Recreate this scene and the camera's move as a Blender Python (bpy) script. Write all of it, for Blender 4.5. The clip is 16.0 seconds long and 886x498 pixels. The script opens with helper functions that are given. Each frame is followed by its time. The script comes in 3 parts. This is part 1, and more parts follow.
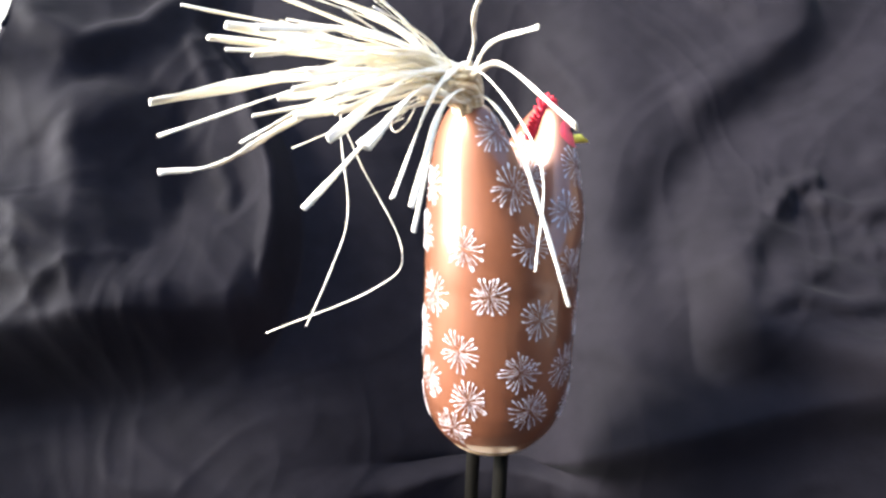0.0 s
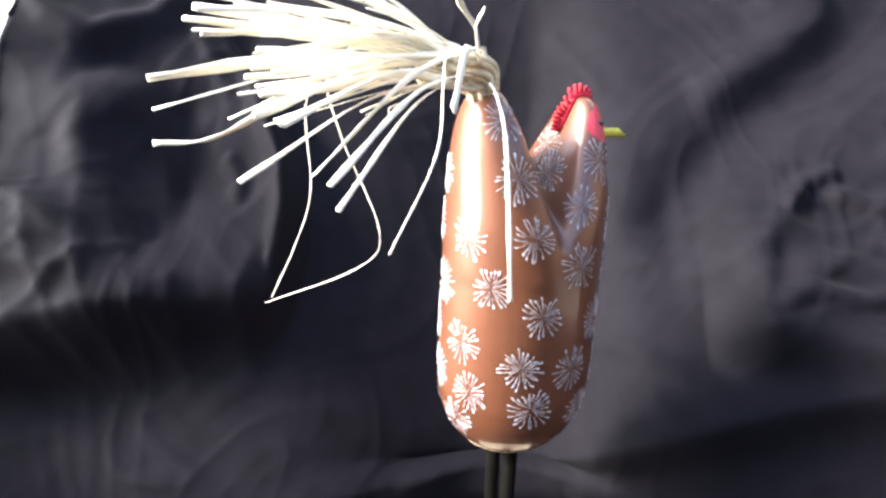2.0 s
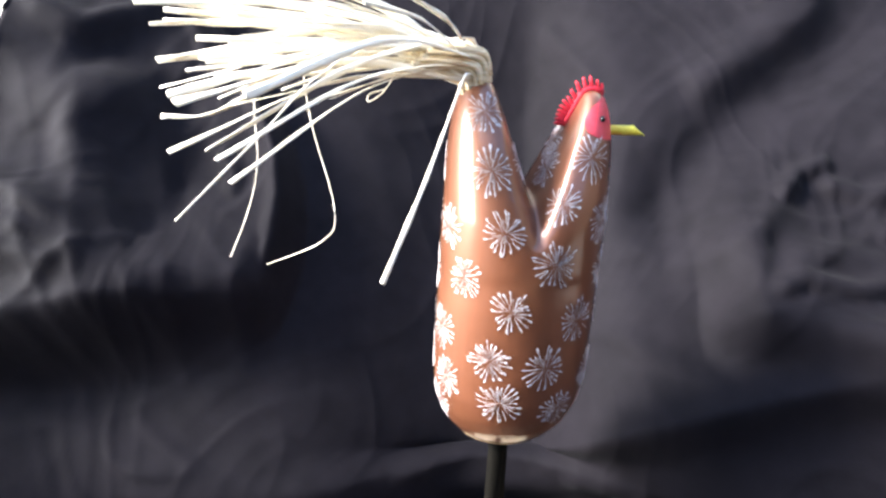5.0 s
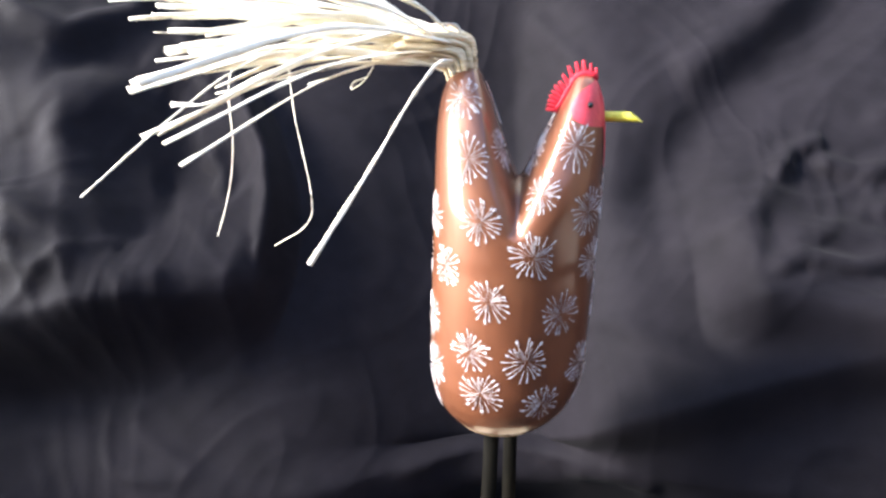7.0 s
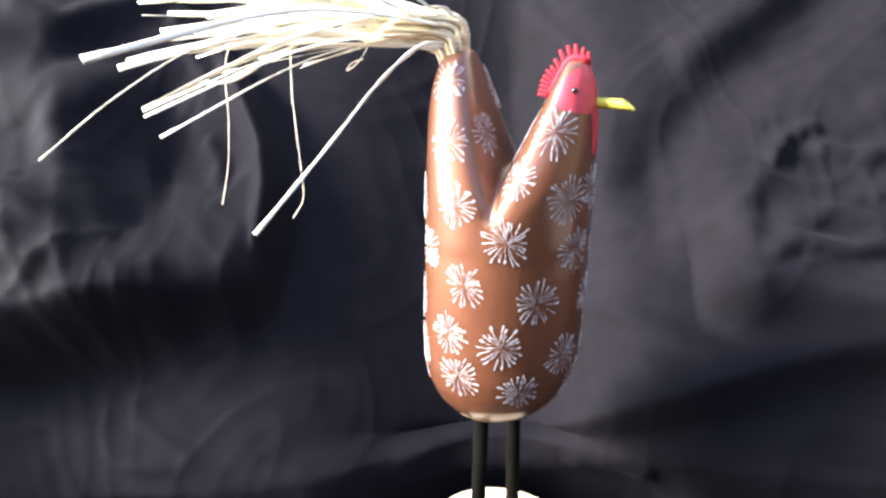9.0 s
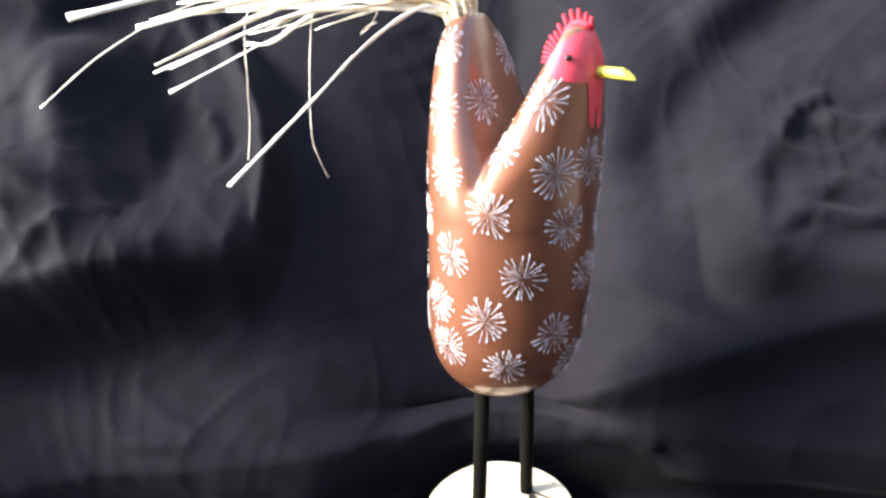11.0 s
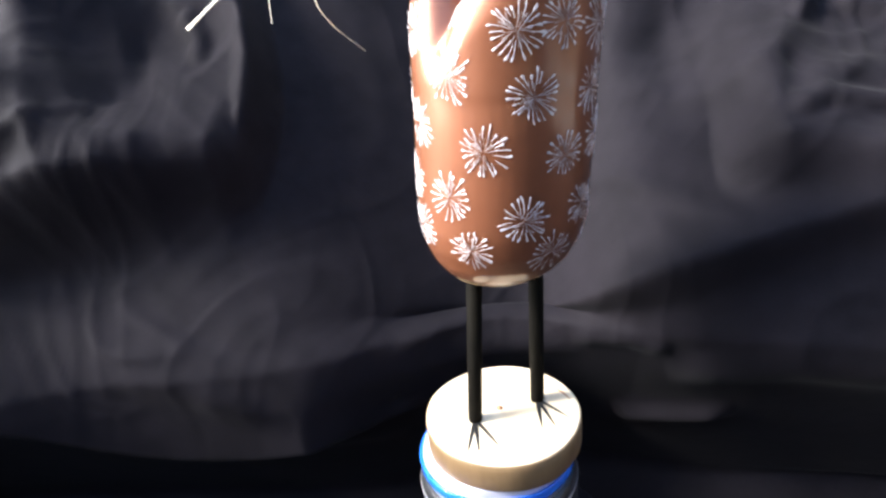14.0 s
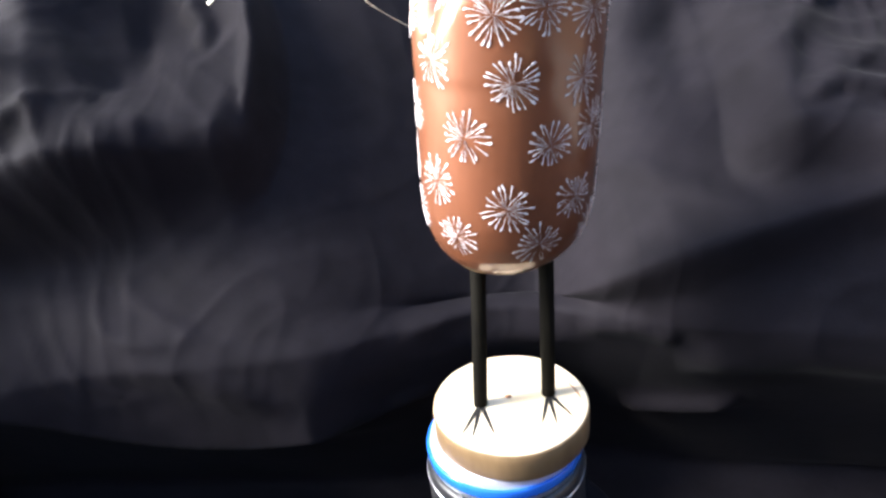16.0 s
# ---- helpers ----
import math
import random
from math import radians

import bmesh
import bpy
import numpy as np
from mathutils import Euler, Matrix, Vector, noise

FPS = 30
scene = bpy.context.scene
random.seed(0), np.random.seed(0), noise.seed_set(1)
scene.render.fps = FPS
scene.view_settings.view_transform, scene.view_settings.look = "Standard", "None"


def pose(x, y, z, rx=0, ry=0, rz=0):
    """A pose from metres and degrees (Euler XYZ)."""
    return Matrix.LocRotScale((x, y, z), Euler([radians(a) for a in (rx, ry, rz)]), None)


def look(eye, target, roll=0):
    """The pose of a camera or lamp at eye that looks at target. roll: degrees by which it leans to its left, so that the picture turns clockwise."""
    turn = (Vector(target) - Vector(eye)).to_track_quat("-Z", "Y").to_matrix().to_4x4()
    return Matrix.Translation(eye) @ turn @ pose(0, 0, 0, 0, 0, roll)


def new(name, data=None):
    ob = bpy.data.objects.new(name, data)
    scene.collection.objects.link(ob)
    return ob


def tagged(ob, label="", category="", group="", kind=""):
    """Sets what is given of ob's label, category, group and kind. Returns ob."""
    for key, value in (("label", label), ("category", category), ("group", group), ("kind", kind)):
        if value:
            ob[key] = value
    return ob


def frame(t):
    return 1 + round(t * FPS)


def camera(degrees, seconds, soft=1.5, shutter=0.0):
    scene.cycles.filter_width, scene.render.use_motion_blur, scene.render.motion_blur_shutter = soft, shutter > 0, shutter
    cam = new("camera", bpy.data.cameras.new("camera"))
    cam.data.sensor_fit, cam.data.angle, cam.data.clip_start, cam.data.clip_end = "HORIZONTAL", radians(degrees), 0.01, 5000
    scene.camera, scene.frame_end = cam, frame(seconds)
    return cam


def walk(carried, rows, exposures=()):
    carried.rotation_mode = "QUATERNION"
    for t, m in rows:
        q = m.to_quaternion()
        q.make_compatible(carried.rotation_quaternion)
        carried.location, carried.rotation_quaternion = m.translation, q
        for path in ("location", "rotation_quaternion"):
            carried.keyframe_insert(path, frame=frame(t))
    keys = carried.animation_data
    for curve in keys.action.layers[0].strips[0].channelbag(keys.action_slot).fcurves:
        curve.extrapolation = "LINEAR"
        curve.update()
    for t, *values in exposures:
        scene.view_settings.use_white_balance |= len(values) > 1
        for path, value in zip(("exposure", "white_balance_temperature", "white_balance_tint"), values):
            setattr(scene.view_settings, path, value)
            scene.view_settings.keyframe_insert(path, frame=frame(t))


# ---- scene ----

from mathutils.bvhtree import BVHTree

# ---- camera ----
cam = camera(65.56, 16.0, soft=2.7)
# seconds, eye x, y, z, heading, tilt and lean in degrees
PATH = [
    (0.0, 0.0235, -0.3686, 0.3604, -6.66, -19.02, -2.04),
    (0.5, 0.0213, -0.3673, 0.3577, -6.53, -19.45, -1.76),
    (1.0, 0.0194, -0.3672, 0.3561, -6.64, -19.30, -1.71),
    (1.5, 0.0195, -0.3657, 0.3540, -6.91, -19.31, -1.77),
    (2.0, 0.0173, -0.3639, 0.3544, -7.00, -19.16, -1.92),
    (2.5, 0.0187, -0.3663, 0.3547, -7.14, -19.31, -2.30),
    (3.0, 0.0199, -0.3665, 0.3545, -6.95, -19.39, -2.21),
    (5.5, 0.0208, -0.3666, 0.3516, -6.91, -19.64, -2.07),
    (6.0, 0.0230, -0.3655, 0.3493, -6.83, -19.56, -3.01),
    (6.5, 0.0211, -0.3629, 0.3462, -6.65, -19.57, -4.06),
    (7.0, 0.0226, -0.3641, 0.3464, -6.71, -19.68, -4.23),
    (7.5, 0.0247, -0.3663, 0.3482, -6.70, -19.61, -4.11),
    (8.0, 0.0255, -0.3667, 0.3458, -6.74, -19.84, -4.24),
    (8.5, 0.0267, -0.3668, 0.3424, -6.82, -19.84, -4.49),
    (11.0, 0.0209, -0.3651, 0.3303, -6.81, -21.16, -5.05),
    (11.5, 0.0196, -0.3645, 0.3245, -6.85, -21.48, -5.09),
    (12.0, 0.0193, -0.3602, 0.3157, -6.80, -22.59, -5.52),
    (12.5, 0.0178, -0.3592, 0.3104, -7.27, -23.40, -6.16),
    (13.0, 0.0176, -0.3584, 0.3022, -7.36, -23.87, -6.66),
    (13.5, 0.0183, -0.3572, 0.2921, -7.26, -24.46, -6.48),
    (14.0, 0.0174, -0.3549, 0.2850, -7.08, -25.14, -6.26),
    (14.5, 0.0157, -0.3535, 0.2845, -7.40, -25.30, -6.47),
    (15.0, 0.0124, -0.3557, 0.2852, -7.64, -25.23, -6.64),
    (15.5, 0.0120, -0.3543, 0.2847, -7.46, -25.42, -6.24),
    (16.0, 0.0136, -0.3538, 0.2798, -7.37, -25.56, -6.22),
]


def path_pose(x, y, z, heading, tilt, lean):
    h, p = radians(heading), radians(tilt)
    way = Vector((math.sin(h) * math.cos(p), math.cos(h) * math.cos(p), math.sin(p)))
    eye = Vector((x, y, z))
    return look(eye, eye + way, lean)


walk(cam, [(r[0], path_pose(*r[1:])) for r in PATH])

# ---- light ----
SUN_WAY = Vector((-0.76, -0.20, 0.62)).normalized()      # from the scene towards the sun
world = bpy.data.worlds.new("sky")
scene.world = world
world.use_nodes = True
sky = world.node_tree.nodes.new("ShaderNodeTexSky")
sky.sky_type, sky.sun_disc = "NISHITA", False
sky.sun_elevation = math.asin(SUN_WAY.z)
sky.sun_rotation = math.atan2(SUN_WAY.x, SUN_WAY.y)
background = world.node_tree.nodes["Background"]
background.inputs["Strength"].default_value = 0.15
world.node_tree.links.new(sky.outputs[0], background.inputs["Color"])
sun_data = bpy.data.lights.new("sun", "SUN")
sun_data.energy, sun_data.angle, sun_data.color = 3.5, radians(17), (1.0, 0.97, 0.93)
sun = new("sun", sun_data)
sun.matrix_world = look(SUN_WAY * 5, (0, 0, 0.1))
scene.view_settings.exposure = 2.45
# daylight through the window beside the table
WINDOW_X, WINDOW_Y, WINDOW_Z = -1.60, (-0.78, 0.26), (-0.04, 1.05)
day_data = bpy.data.lights.new("window_daylight", "AREA")
day_data.shape, day_data.size, day_data.size_y = "RECTANGLE", WINDOW_Z[1] - WINDOW_Z[0] - 0.1, WINDOW_Y[1] - WINDOW_Y[0] - 0.1
day_data.energy, day_data.color = 22.0, (0.97, 0.98, 1.0)
day = new("window_daylight", day_data)
day.matrix_world = pose(WINDOW_X - 0.04, sum(WINDOW_Y) / 2, sum(WINDOW_Z) / 2, 0, -90, 0)


# ---- materials ----
def material(name, colour, roughness=0.5, metallic=0.0, **more):
    m = bpy.data.materials.new(name)
    m.use_nodes = True
    b = m.node_tree.nodes["Principled BSDF"]
    b.inputs["Base Color"].default_value = (*colour, 1)
    b.inputs["Roughness"].default_value = roughness
    b.inputs["Metallic"].default_value = metallic
    for key, value in more.items():
        b.inputs[key.replace("_", " ")].default_value = value
    return m


def node(m, kind, **values):
    n = m.node_tree.nodes.new(kind)
    for key, value in values.items():
        n.inputs[key.replace("_", " ")].default_value = value
    return n


def link(m, a, b):
    m.node_tree.links.new(a, b)


def vary(m, stops, scale, detail=4.0, stretch=(1, 1, 1), socket="Base Color", bump=0.0, bump_distance=0.001, second=0.0):
    """Colour or roughness varied by noise at real size, with fine relief from the same grain."""
    t = m.node_tree
    b = t.nodes["Principled BSDF"]
    where = t.nodes.new("ShaderNodeTexCoord")
    mapping = node(m, "ShaderNodeMapping", Scale=stretch)
    grain = node(m, "ShaderNodeTexNoise", Scale=scale, Detail=detail, Roughness=0.6)
    link(m, where.outputs["Object"], mapping.inputs["Vector"])
    link(m, mapping.outputs[0], grain.inputs["Vector"])
    value = grain.outputs["Fac"]
    if second:
        coarse = node(m, "ShaderNodeTexNoise", Scale=second, Detail=2.0)
        link(m, where.outputs["Object"], coarse.inputs["Vector"])
        mix = t.nodes.new("ShaderNodeMath")
        mix.operation = "MULTIPLY_ADD"
        mix.inputs[1].default_value = 0.5
        half = t.nodes.new("ShaderNodeMath")
        half.operation = "MULTIPLY"
        half.inputs[1].default_value = 0.5
        link(m, grain.outputs["Fac"], half.inputs[0])
        link(m, coarse.outputs["Fac"], mix.inputs[0])
        link(m, half.outputs[0], mix.inputs[2])
        value = mix.outputs[0]
    ramp = t.nodes.new("ShaderNodeValToRGB")
    e = ramp.color_ramp.elements
    e[0].position, e[1].position = 0.32, 0.68
    e[0].color, e[1].color = (*stops[0], 1), (*stops[1], 1)
    link(m, value, ramp.inputs[0])
    link(m, ramp.outputs[0], b.inputs[socket])
    if bump:
        relief = node(m, "ShaderNodeBump", Strength=bump, Distance=bump_distance)
        link(m, grain.outputs["Fac"], relief.inputs["Height"])
        link(m, relief.outputs[0], b.inputs["Normal"])
    return m


CLOTH = vary(material("black cloth", (0.02, 0.02, 0.024), 0.75, Sheen_Weight=0.02, Specular_IOR_Level=0.06, Sheen_Roughness=0.4),
             ((0.0064, 0.0056, 0.0072), (0.0118, 0.0102, 0.0131)), 60, second=9, bump=0.25, bump_distance=0.002)
BODY = vary(material("brown pearl paint", (0.3, 0.1, 0.045), 0.48, 0.45, Coat_Weight=1.0, Coat_Roughness=0.16),
            ((0.155, 0.054, 0.024), (0.208, 0.073, 0.034)), 35, second=12, bump=0.05, bump_distance=0.0005)
WHITE = vary(material("white dot paint", (0.6, 0.58, 0.6), 0.4), ((0.34, 0.29, 0.30), (0.66, 0.63, 0.64)), 700, second=250)
THIN = vary(material("thin white paint", (0.3, 0.2, 0.2), 0.4), ((0.15, 0.075, 0.055), (0.50, 0.43, 0.43)), 900, second=350)
RED = vary(material("red paint", (0.6, 0.04, 0.06), 0.45), ((0.52, 0.035, 0.05), (0.68, 0.06, 0.085)), 200)
RED_FELT = vary(material("red foam", (0.62, 0.01, 0.03), 0.7), ((0.5, 0.008, 0.02), (0.66, 0.015, 0.04)), 500, bump=0.3)
YELLOW = vary(material("yellow painted wood", (0.7, 0.6, 0.05), 0.5), ((0.62, 0.52, 0.04), (0.75, 0.68, 0.08)), 400)
STRAW = vary(material("raffia", (0.72, 0.58, 0.33), 0.6), ((0.82, 0.73, 0.53), (0.94, 0.90, 0.80)), 300, stretch=(0.3, 0.3, 3), bump=0.4, bump_distance=0.0005)
# same raffia as the straw, with the tie's shade put into a darker tan
TIE_SHADED = vary(material("bound raffia in shade", (0.6, 0.45, 0.25), 0.6), ((0.55, 0.40, 0.20), (0.84, 0.74, 0.54)), 300, stretch=(0.3, 0.3, 3), bump=0.4, bump_distance=0.0005)
PINE = vary(material("pine", (0.62, 0.44, 0.25), 0.6), ((0.62, 0.48, 0.30), (0.78, 0.66, 0.48)), 60, stretch=(1, 1, 0.25), second=20, bump=0.2, bump_distance=0.0005)
# tan edge, coloured well below the pine top for the weaker light it gets
EDGE_SHADED = vary(material("sanded edge wood in shade", (0.36, 0.22, 0.10), 0.55), ((0.11, 0.066, 0.030), (0.22, 0.14, 0.068)), 70, stretch=(1, 1, 0.3), second=25, bump=0.25, bump_distance=0.0005)
LINT = material("pale lint", (0.45, 0.43, 0.4), 0.8)
KNOT = material("pine knot", (0.42, 0.2, 0.1), 0.6)
# dark legs, taken near black: the body's shade on them is in this colour
LEG = vary(material("dark stained dowel in shade", (0.012, 0.011, 0.008), 0.8, Specular_IOR_Level=0.05), ((0.0028, 0.0024, 0.0018), (0.0060, 0.0052, 0.0036)), 300, stretch=(1, 1, 0.1))
RIM = vary(material("bare wood rim", (0.4, 0.26, 0.12), 0.45), ((0.15, 0.085, 0.035), (0.26, 0.16, 0.075)), 200)
INK = material("black ink", (0.012, 0.011, 0.01), 0.5)
BEAD = material("black bead", (0.01, 0.01, 0.01), 0.12)
PLATTER = vary(material("silver platter", (0.75, 0.76, 0.82), 0.3, 0.6), ((0.62, 0.63, 0.72), (0.82, 0.83, 0.9)), 40)
BLUE = material("blue acrylic", (0.03, 0.22, 0.95), 0.12, Transmission_Weight=0.4, IOR=1.45)
HOUSING = vary(material("black plastic", (0.02, 0.02, 0.022), 0.35), ((0.016, 0.016, 0.018), (0.03, 0.03, 0.033)), 200)
SILVER = material("silver line", (0.7, 0.7, 0.72), 0.3, 0.8)
WALL = vary(material("cream wall paint", (0.78, 0.74, 0.62), 0.7), ((0.74, 0.7, 0.58), (0.82, 0.78, 0.66)), 12)
# for walls added out of view, dark to keep reflections off the body
UNSEEN_WALL = vary(material("dark brown of unseen walls", (0.1, 0.075, 0.05), 0.7), ((0.07, 0.05, 0.035), (0.12, 0.09, 0.062)), 12)
TABLE = vary(material("table wood", (0.3, 0.2, 0.11), 0.5), ((0.25, 0.16, 0.08), (0.36, 0.25, 0.14)), 20, stretch=(0.2, 3, 3))
FLOOR = vary(material("grey floor", (0.3, 0.29, 0.27), 0.7), ((0.26, 0.25, 0.23), (0.34, 0.33, 0.31)), 8)


# ---- mesh helpers ----
def mesh_of(name, bm, mat, smooth=True):
    bmesh.ops.recalc_face_normals(bm, faces=bm.faces)
    me = bpy.data.meshes.new(name)
    bm.to_mesh(me)
    bm.free()
    me.materials.append(mat)
    if smooth:
        me.shade_smooth()
    return me


def part(name, bm, mat, parent, label="", smooth=True):
    ob = new(name, mesh_of(name, bm, mat, smooth))
    ob.parent = parent
    if label:
        tagged(ob, label)
    return ob


def lathe(profile, steps=64, centre=(0, 0)):
    bm = bmesh.new()
    rings = []
    for r, z in profile:
        rings.append([bm.verts.new((centre[0] + r * math.cos(2 * math.pi * k / steps), centre[1] + r * math.sin(2 * math.pi * k / steps), z)) for k in range(steps)])
    for a, b in zip(rings, rings[1:]):
        for k in range(steps):
            bm.faces.new((a[k], a[(k + 1) % steps], b[(k + 1) % steps], b[k]))
    bm.faces.new(rings[0])
    bm.faces.new(rings[-1])
    return bm


def tube(bm, points, radii, sides=6, flat=1.0, twist=0.0):
    """A tapered tube along the points; flat < 1 presses it into a ribbon."""
    rings = []
    n = len(points)
    for i, q in enumerate(points):
        way = (points[min(i + 1, n - 1)] - points[max(i - 1, 0)]).normalized()
        side = way.cross(Vector((0, 0, 1)))
        if side.length < 1e-4:
            side = Vector((1, 0, 0))
        side.normalize()
        up = side.cross(way)
        ring = []
        for k in range(sides):
            a = 2 * math.pi * k / sides
            u, v = math.cos(a) * radii[i], math.sin(a) * radii[i] * flat
            c, s = math.cos(twist + 0.6 * twist * i), math.sin(twist + 0.6 * twist * i)
            ring.append(bm.verts.new(q + side * (u * c - v * s) + up * (u * s + v * c)))
        rings.append(ring)
    for a, b in zip(rings, rings[1:]):
        for k in range(sides):
            bm.faces.new((a[k], a[(k + 1) % sides], b[(k + 1) % sides], b[k]))
    bm.faces.new(rings[0])
    bm.faces.new(rings[-1])


def box(bm, lo, hi):
    v = [bm.verts.new((x, y, z)) for x in (lo[0], hi[0]) for y in (lo[1], hi[1]) for z in (lo[2], hi[2])]
    for f in ((0, 1, 3, 2), (4, 6, 7, 5), (0, 4, 5, 1), (2, 3, 7, 6), (0, 2, 6, 4), (1, 5, 7, 3)):
        bm.faces.new([v[i] for i in f])


def curve_points(ends, steps):
    """A smooth line through the points."""
    p = [Vector(q) for q in ends]
    p = [2 * p[0] - p[1]] + p + [2 * p[-1] - p[-2]]
    out = []
    for i in range(1, len(p) - 2):
        a, b, c, d = p[i - 1:i + 3]
        for k in range(steps):
            t = k / steps
            out.append(0.5 * (2 * b + (c - a) * t + (2 * a - 5 * b + 4 * c - d) * t * t + (3 * b - a - 3 * c + d) * t ** 3))
    return out + [p[-2]]


def step01(a, b, x):
    t = np.clip((x - a) / (b - a), 0, 1)
    return t * t * (3 - 2 * t)


# ---- the draped cloth ----
TABLE_Z = -0.24
SPOT_Z = -0.115


def soft_noise(x, z, scale, seed):
    out = np.empty(x.shape)
    for i in np.ndindex(x.shape):
        out[i] = noise.noise((x[i] * scale + seed, z[i] * scale, seed * 0.37))
    return out


def fold(x, z, points, up, down, height):
    """A fold along a run of points, dying out at both ends: its upper flank is up wide, its lower flank down."""
    best = np.full(x.shape, 9.0)
    off = np.zeros(x.shape)
    run = np.zeros(x.shape)
    for k, (a, b) in enumerate(zip(points, points[1:])):
        ux, uz = b[0] - a[0], b[1] - a[1]
        ll = math.hypot(ux, uz)
        t = ((x - a[0]) * ux + (z - a[1]) * uz) / ll ** 2
        c = np.clip(t, 0, 1)
        dx, dz = x - a[0] - c * ux, z - a[1] - c * uz
        dist = np.hypot(dx, dz)
        side = (ux * dz - uz * dx) / ll * (1 if ux >= 0 else -1)
        take = dist < best
        best = np.where(take, dist, best)
        off = np.where(take, side, off)
        run = np.where(take, (k + c) / (len(points) - 1), run)
    w = down + (up - down) * step01(-0.5, 0.5, off / np.maximum(best, 1e-6))
    return height * np.exp(-(best / w) ** 2) * step01(-0.05, 0.2, run) * (1 - step01(0.8, 1.05, run))


def terrace(x, z, nose, height, reach, drop, ends):
    """A hanging fold: the cloth slopes outwards down to its nose, then turns back under itself."""
    xs, zs = [p[0] for p in nose], [p[1] for p in nose]
    level = np.interp(x, xs, zs)
    for _ in range(2):      # rounds the corners of the run
        level = 0.25 * (np.interp(x - 0.015, xs, zs) + 2 * level + np.interp(x + 0.015, xs, zs))
    s = z - level
    top = 1 - np.clip(s / reach, 0, 1)
    top = top * top * (1.6 - 0.6 * top)
    under = np.exp(-(np.minimum(s, 0) / drop) ** 2)
    fade = step01(*ends[0], x) * (1 - step01(*ends[1], x))
    return height * fade * np.where(s > 0, top, under)


def cloth_relief(x, z):
    # the big pouch: its rim hangs free on the inner side
    edge = -0.172 - 4.0 * np.clip(z - 0.165, -0.2, 0.17) ** 2
    inside = step01(-0.013, 0.004, edge - x)
    d = 0.030 * inside * step01(0.105, 0.135, z) * (1 - 0.6 * step01(0.27, 0.36, z))
    d += fold(x, z, [(-0.176, 0.140), (-0.175, 0.160), (-0.177, 0.190), (-0.188, 0.222), (-0.210, 0.255), (-0.235, 0.29)], 0.006, 0.008, 0.009)
    # its shelf, out to a nose that tapers into the rim's lower corner
    d += (0.35 + 0.65 * step01(0.185, 0.30, -x)) * terrace(x, z, [(-0.50, 0.083), (-0.42, 0.092), (-0.34, 0.106), (-0.27, 0.116), (-0.21, 0.122), (-0.17, 0.130)],
                 0.078, 0.066 + 0.55 * np.clip(-0.27 - x, 0, 0.12), 0.020, ((-0.9, -0.6), (-0.195, -0.170)))
    # the spur that stands before the basin and keeps the light out of it
    d += 0.040 * step01(0.255, 0.345, -x) * step01(0.12, 0.17, z) * (1 - step01(0.225, 0.285, z - 0.25 * (x + 0.35)))
    d += fold(x, z, [(-0.350, 0.232), (-0.335, 0.205), (-0.310, 0.175), (-0.27, 0.150)], 0.016, 0.014, 0.009)
    # folds in the basin
    d -= fold(x, z, [(-0.275, 0.195), (-0.250, 0.205), (-0.220, 0.208), (-0.200, 0.190)], 0.024, 0.020, 0.010)
    d += fold(x, z, [(-0.238, 0.225), (-0.222, 0.208), (-0.214, 0.186)], 0.007, 0.007, 0.006)
    # long soft creases on the shelf
    d += fold(x, z, [(-0.44, 0.128), (-0.36, 0.136), (-0.30, 0.128)], 0.007, 0.005, 0.0055)
    d += fold(x, z, [(-0.42, 0.150), (-0.35, 0.148), (-0.27, 0.132)], 0.006, 0.005, 0.0050)
    d += fold(x, z, [(-0.40, 0.182), (-0.345, 0.165), (-0.29, 0.142)], 0.008, 0.006, 0.0075)
    d += fold(x, z, [(-0.45, 0.112), (-0.39, 0.118), (-0.33, 0.112)], 0.006, 0.005, 0.0030)
    # the deep valley between the pouch and the far side
    flank = np.where(x < 0.02, 0.125, 0.050)
    d -= 0.080 * np.exp(-((x - 0.02) / flank) ** 2) * step01(-0.02, 0.05, z) * (1 - step01(0.24, 0.42, z))
    # up in the corner the cloth comes forward, turned from the light
    d += 0.42 * np.clip(-0.25 - x, 0, 0.30) * step01(0.205, 0.275, z)
    # swags above the pouch
    d += fold(x, z, [(-0.427, 0.325), (-0.39, 0.300), (-0.358, 0.290), (-0.319, 0.318), (-0.300, 0.37)], 0.012, 0.012, 0.012)
    d += fold(x, z, [(-0.45, 0.40), (-0.39, 0.37), (-0.34, 0.40)], 0.014, 0.016, 0.010)
    d += fold(x, z, [(-0.290, 0.325), (-0.262, 0.290), (-0.240, 0.262)], 0.007, 0.007, 0.006)
    d -= fold(x, z, [(-0.37, 0.27), (-0.31, 0.27), (-0.26, 0.24)], 0.018, 0.018, 0.014)
    d += fold(x, z, [(-0.455, 0.27), (-0.43, 0.23), (-0.425, 0.19)], 0.014, 0.012, 0.010)
    # the second terrace, low down, running to the turntable
    d += terrace(x, z, [(-0.55, 0.075), (-0.44, 0.050), (-0.385, 0.022), (-0.33, -0.012), (-0.28, -0.042), (-0.235, -0.056), (-0.18, -0.058), (-0.10, -0.050)],
                 0.048, 0.095 + 0.14 * np.clip(x + 0.30, -0.05, 0.10), 0.018, ((-0.9, -0.7), (-0.150, -0.085)))
    d += fold(x, z, [(-0.40, 0.082), (-0.33, 0.062), (-0.27, 0.034), (-0.21, 0.002), (-0.15, -0.026)], 0.018, 0.016, 0.006)
    d += fold(x, z, [(-0.20, -0.074), (-0.157, -0.078), (-0.105, -0.066), (-0.061, -0.060)], 0.010, 0.005, 0.010)
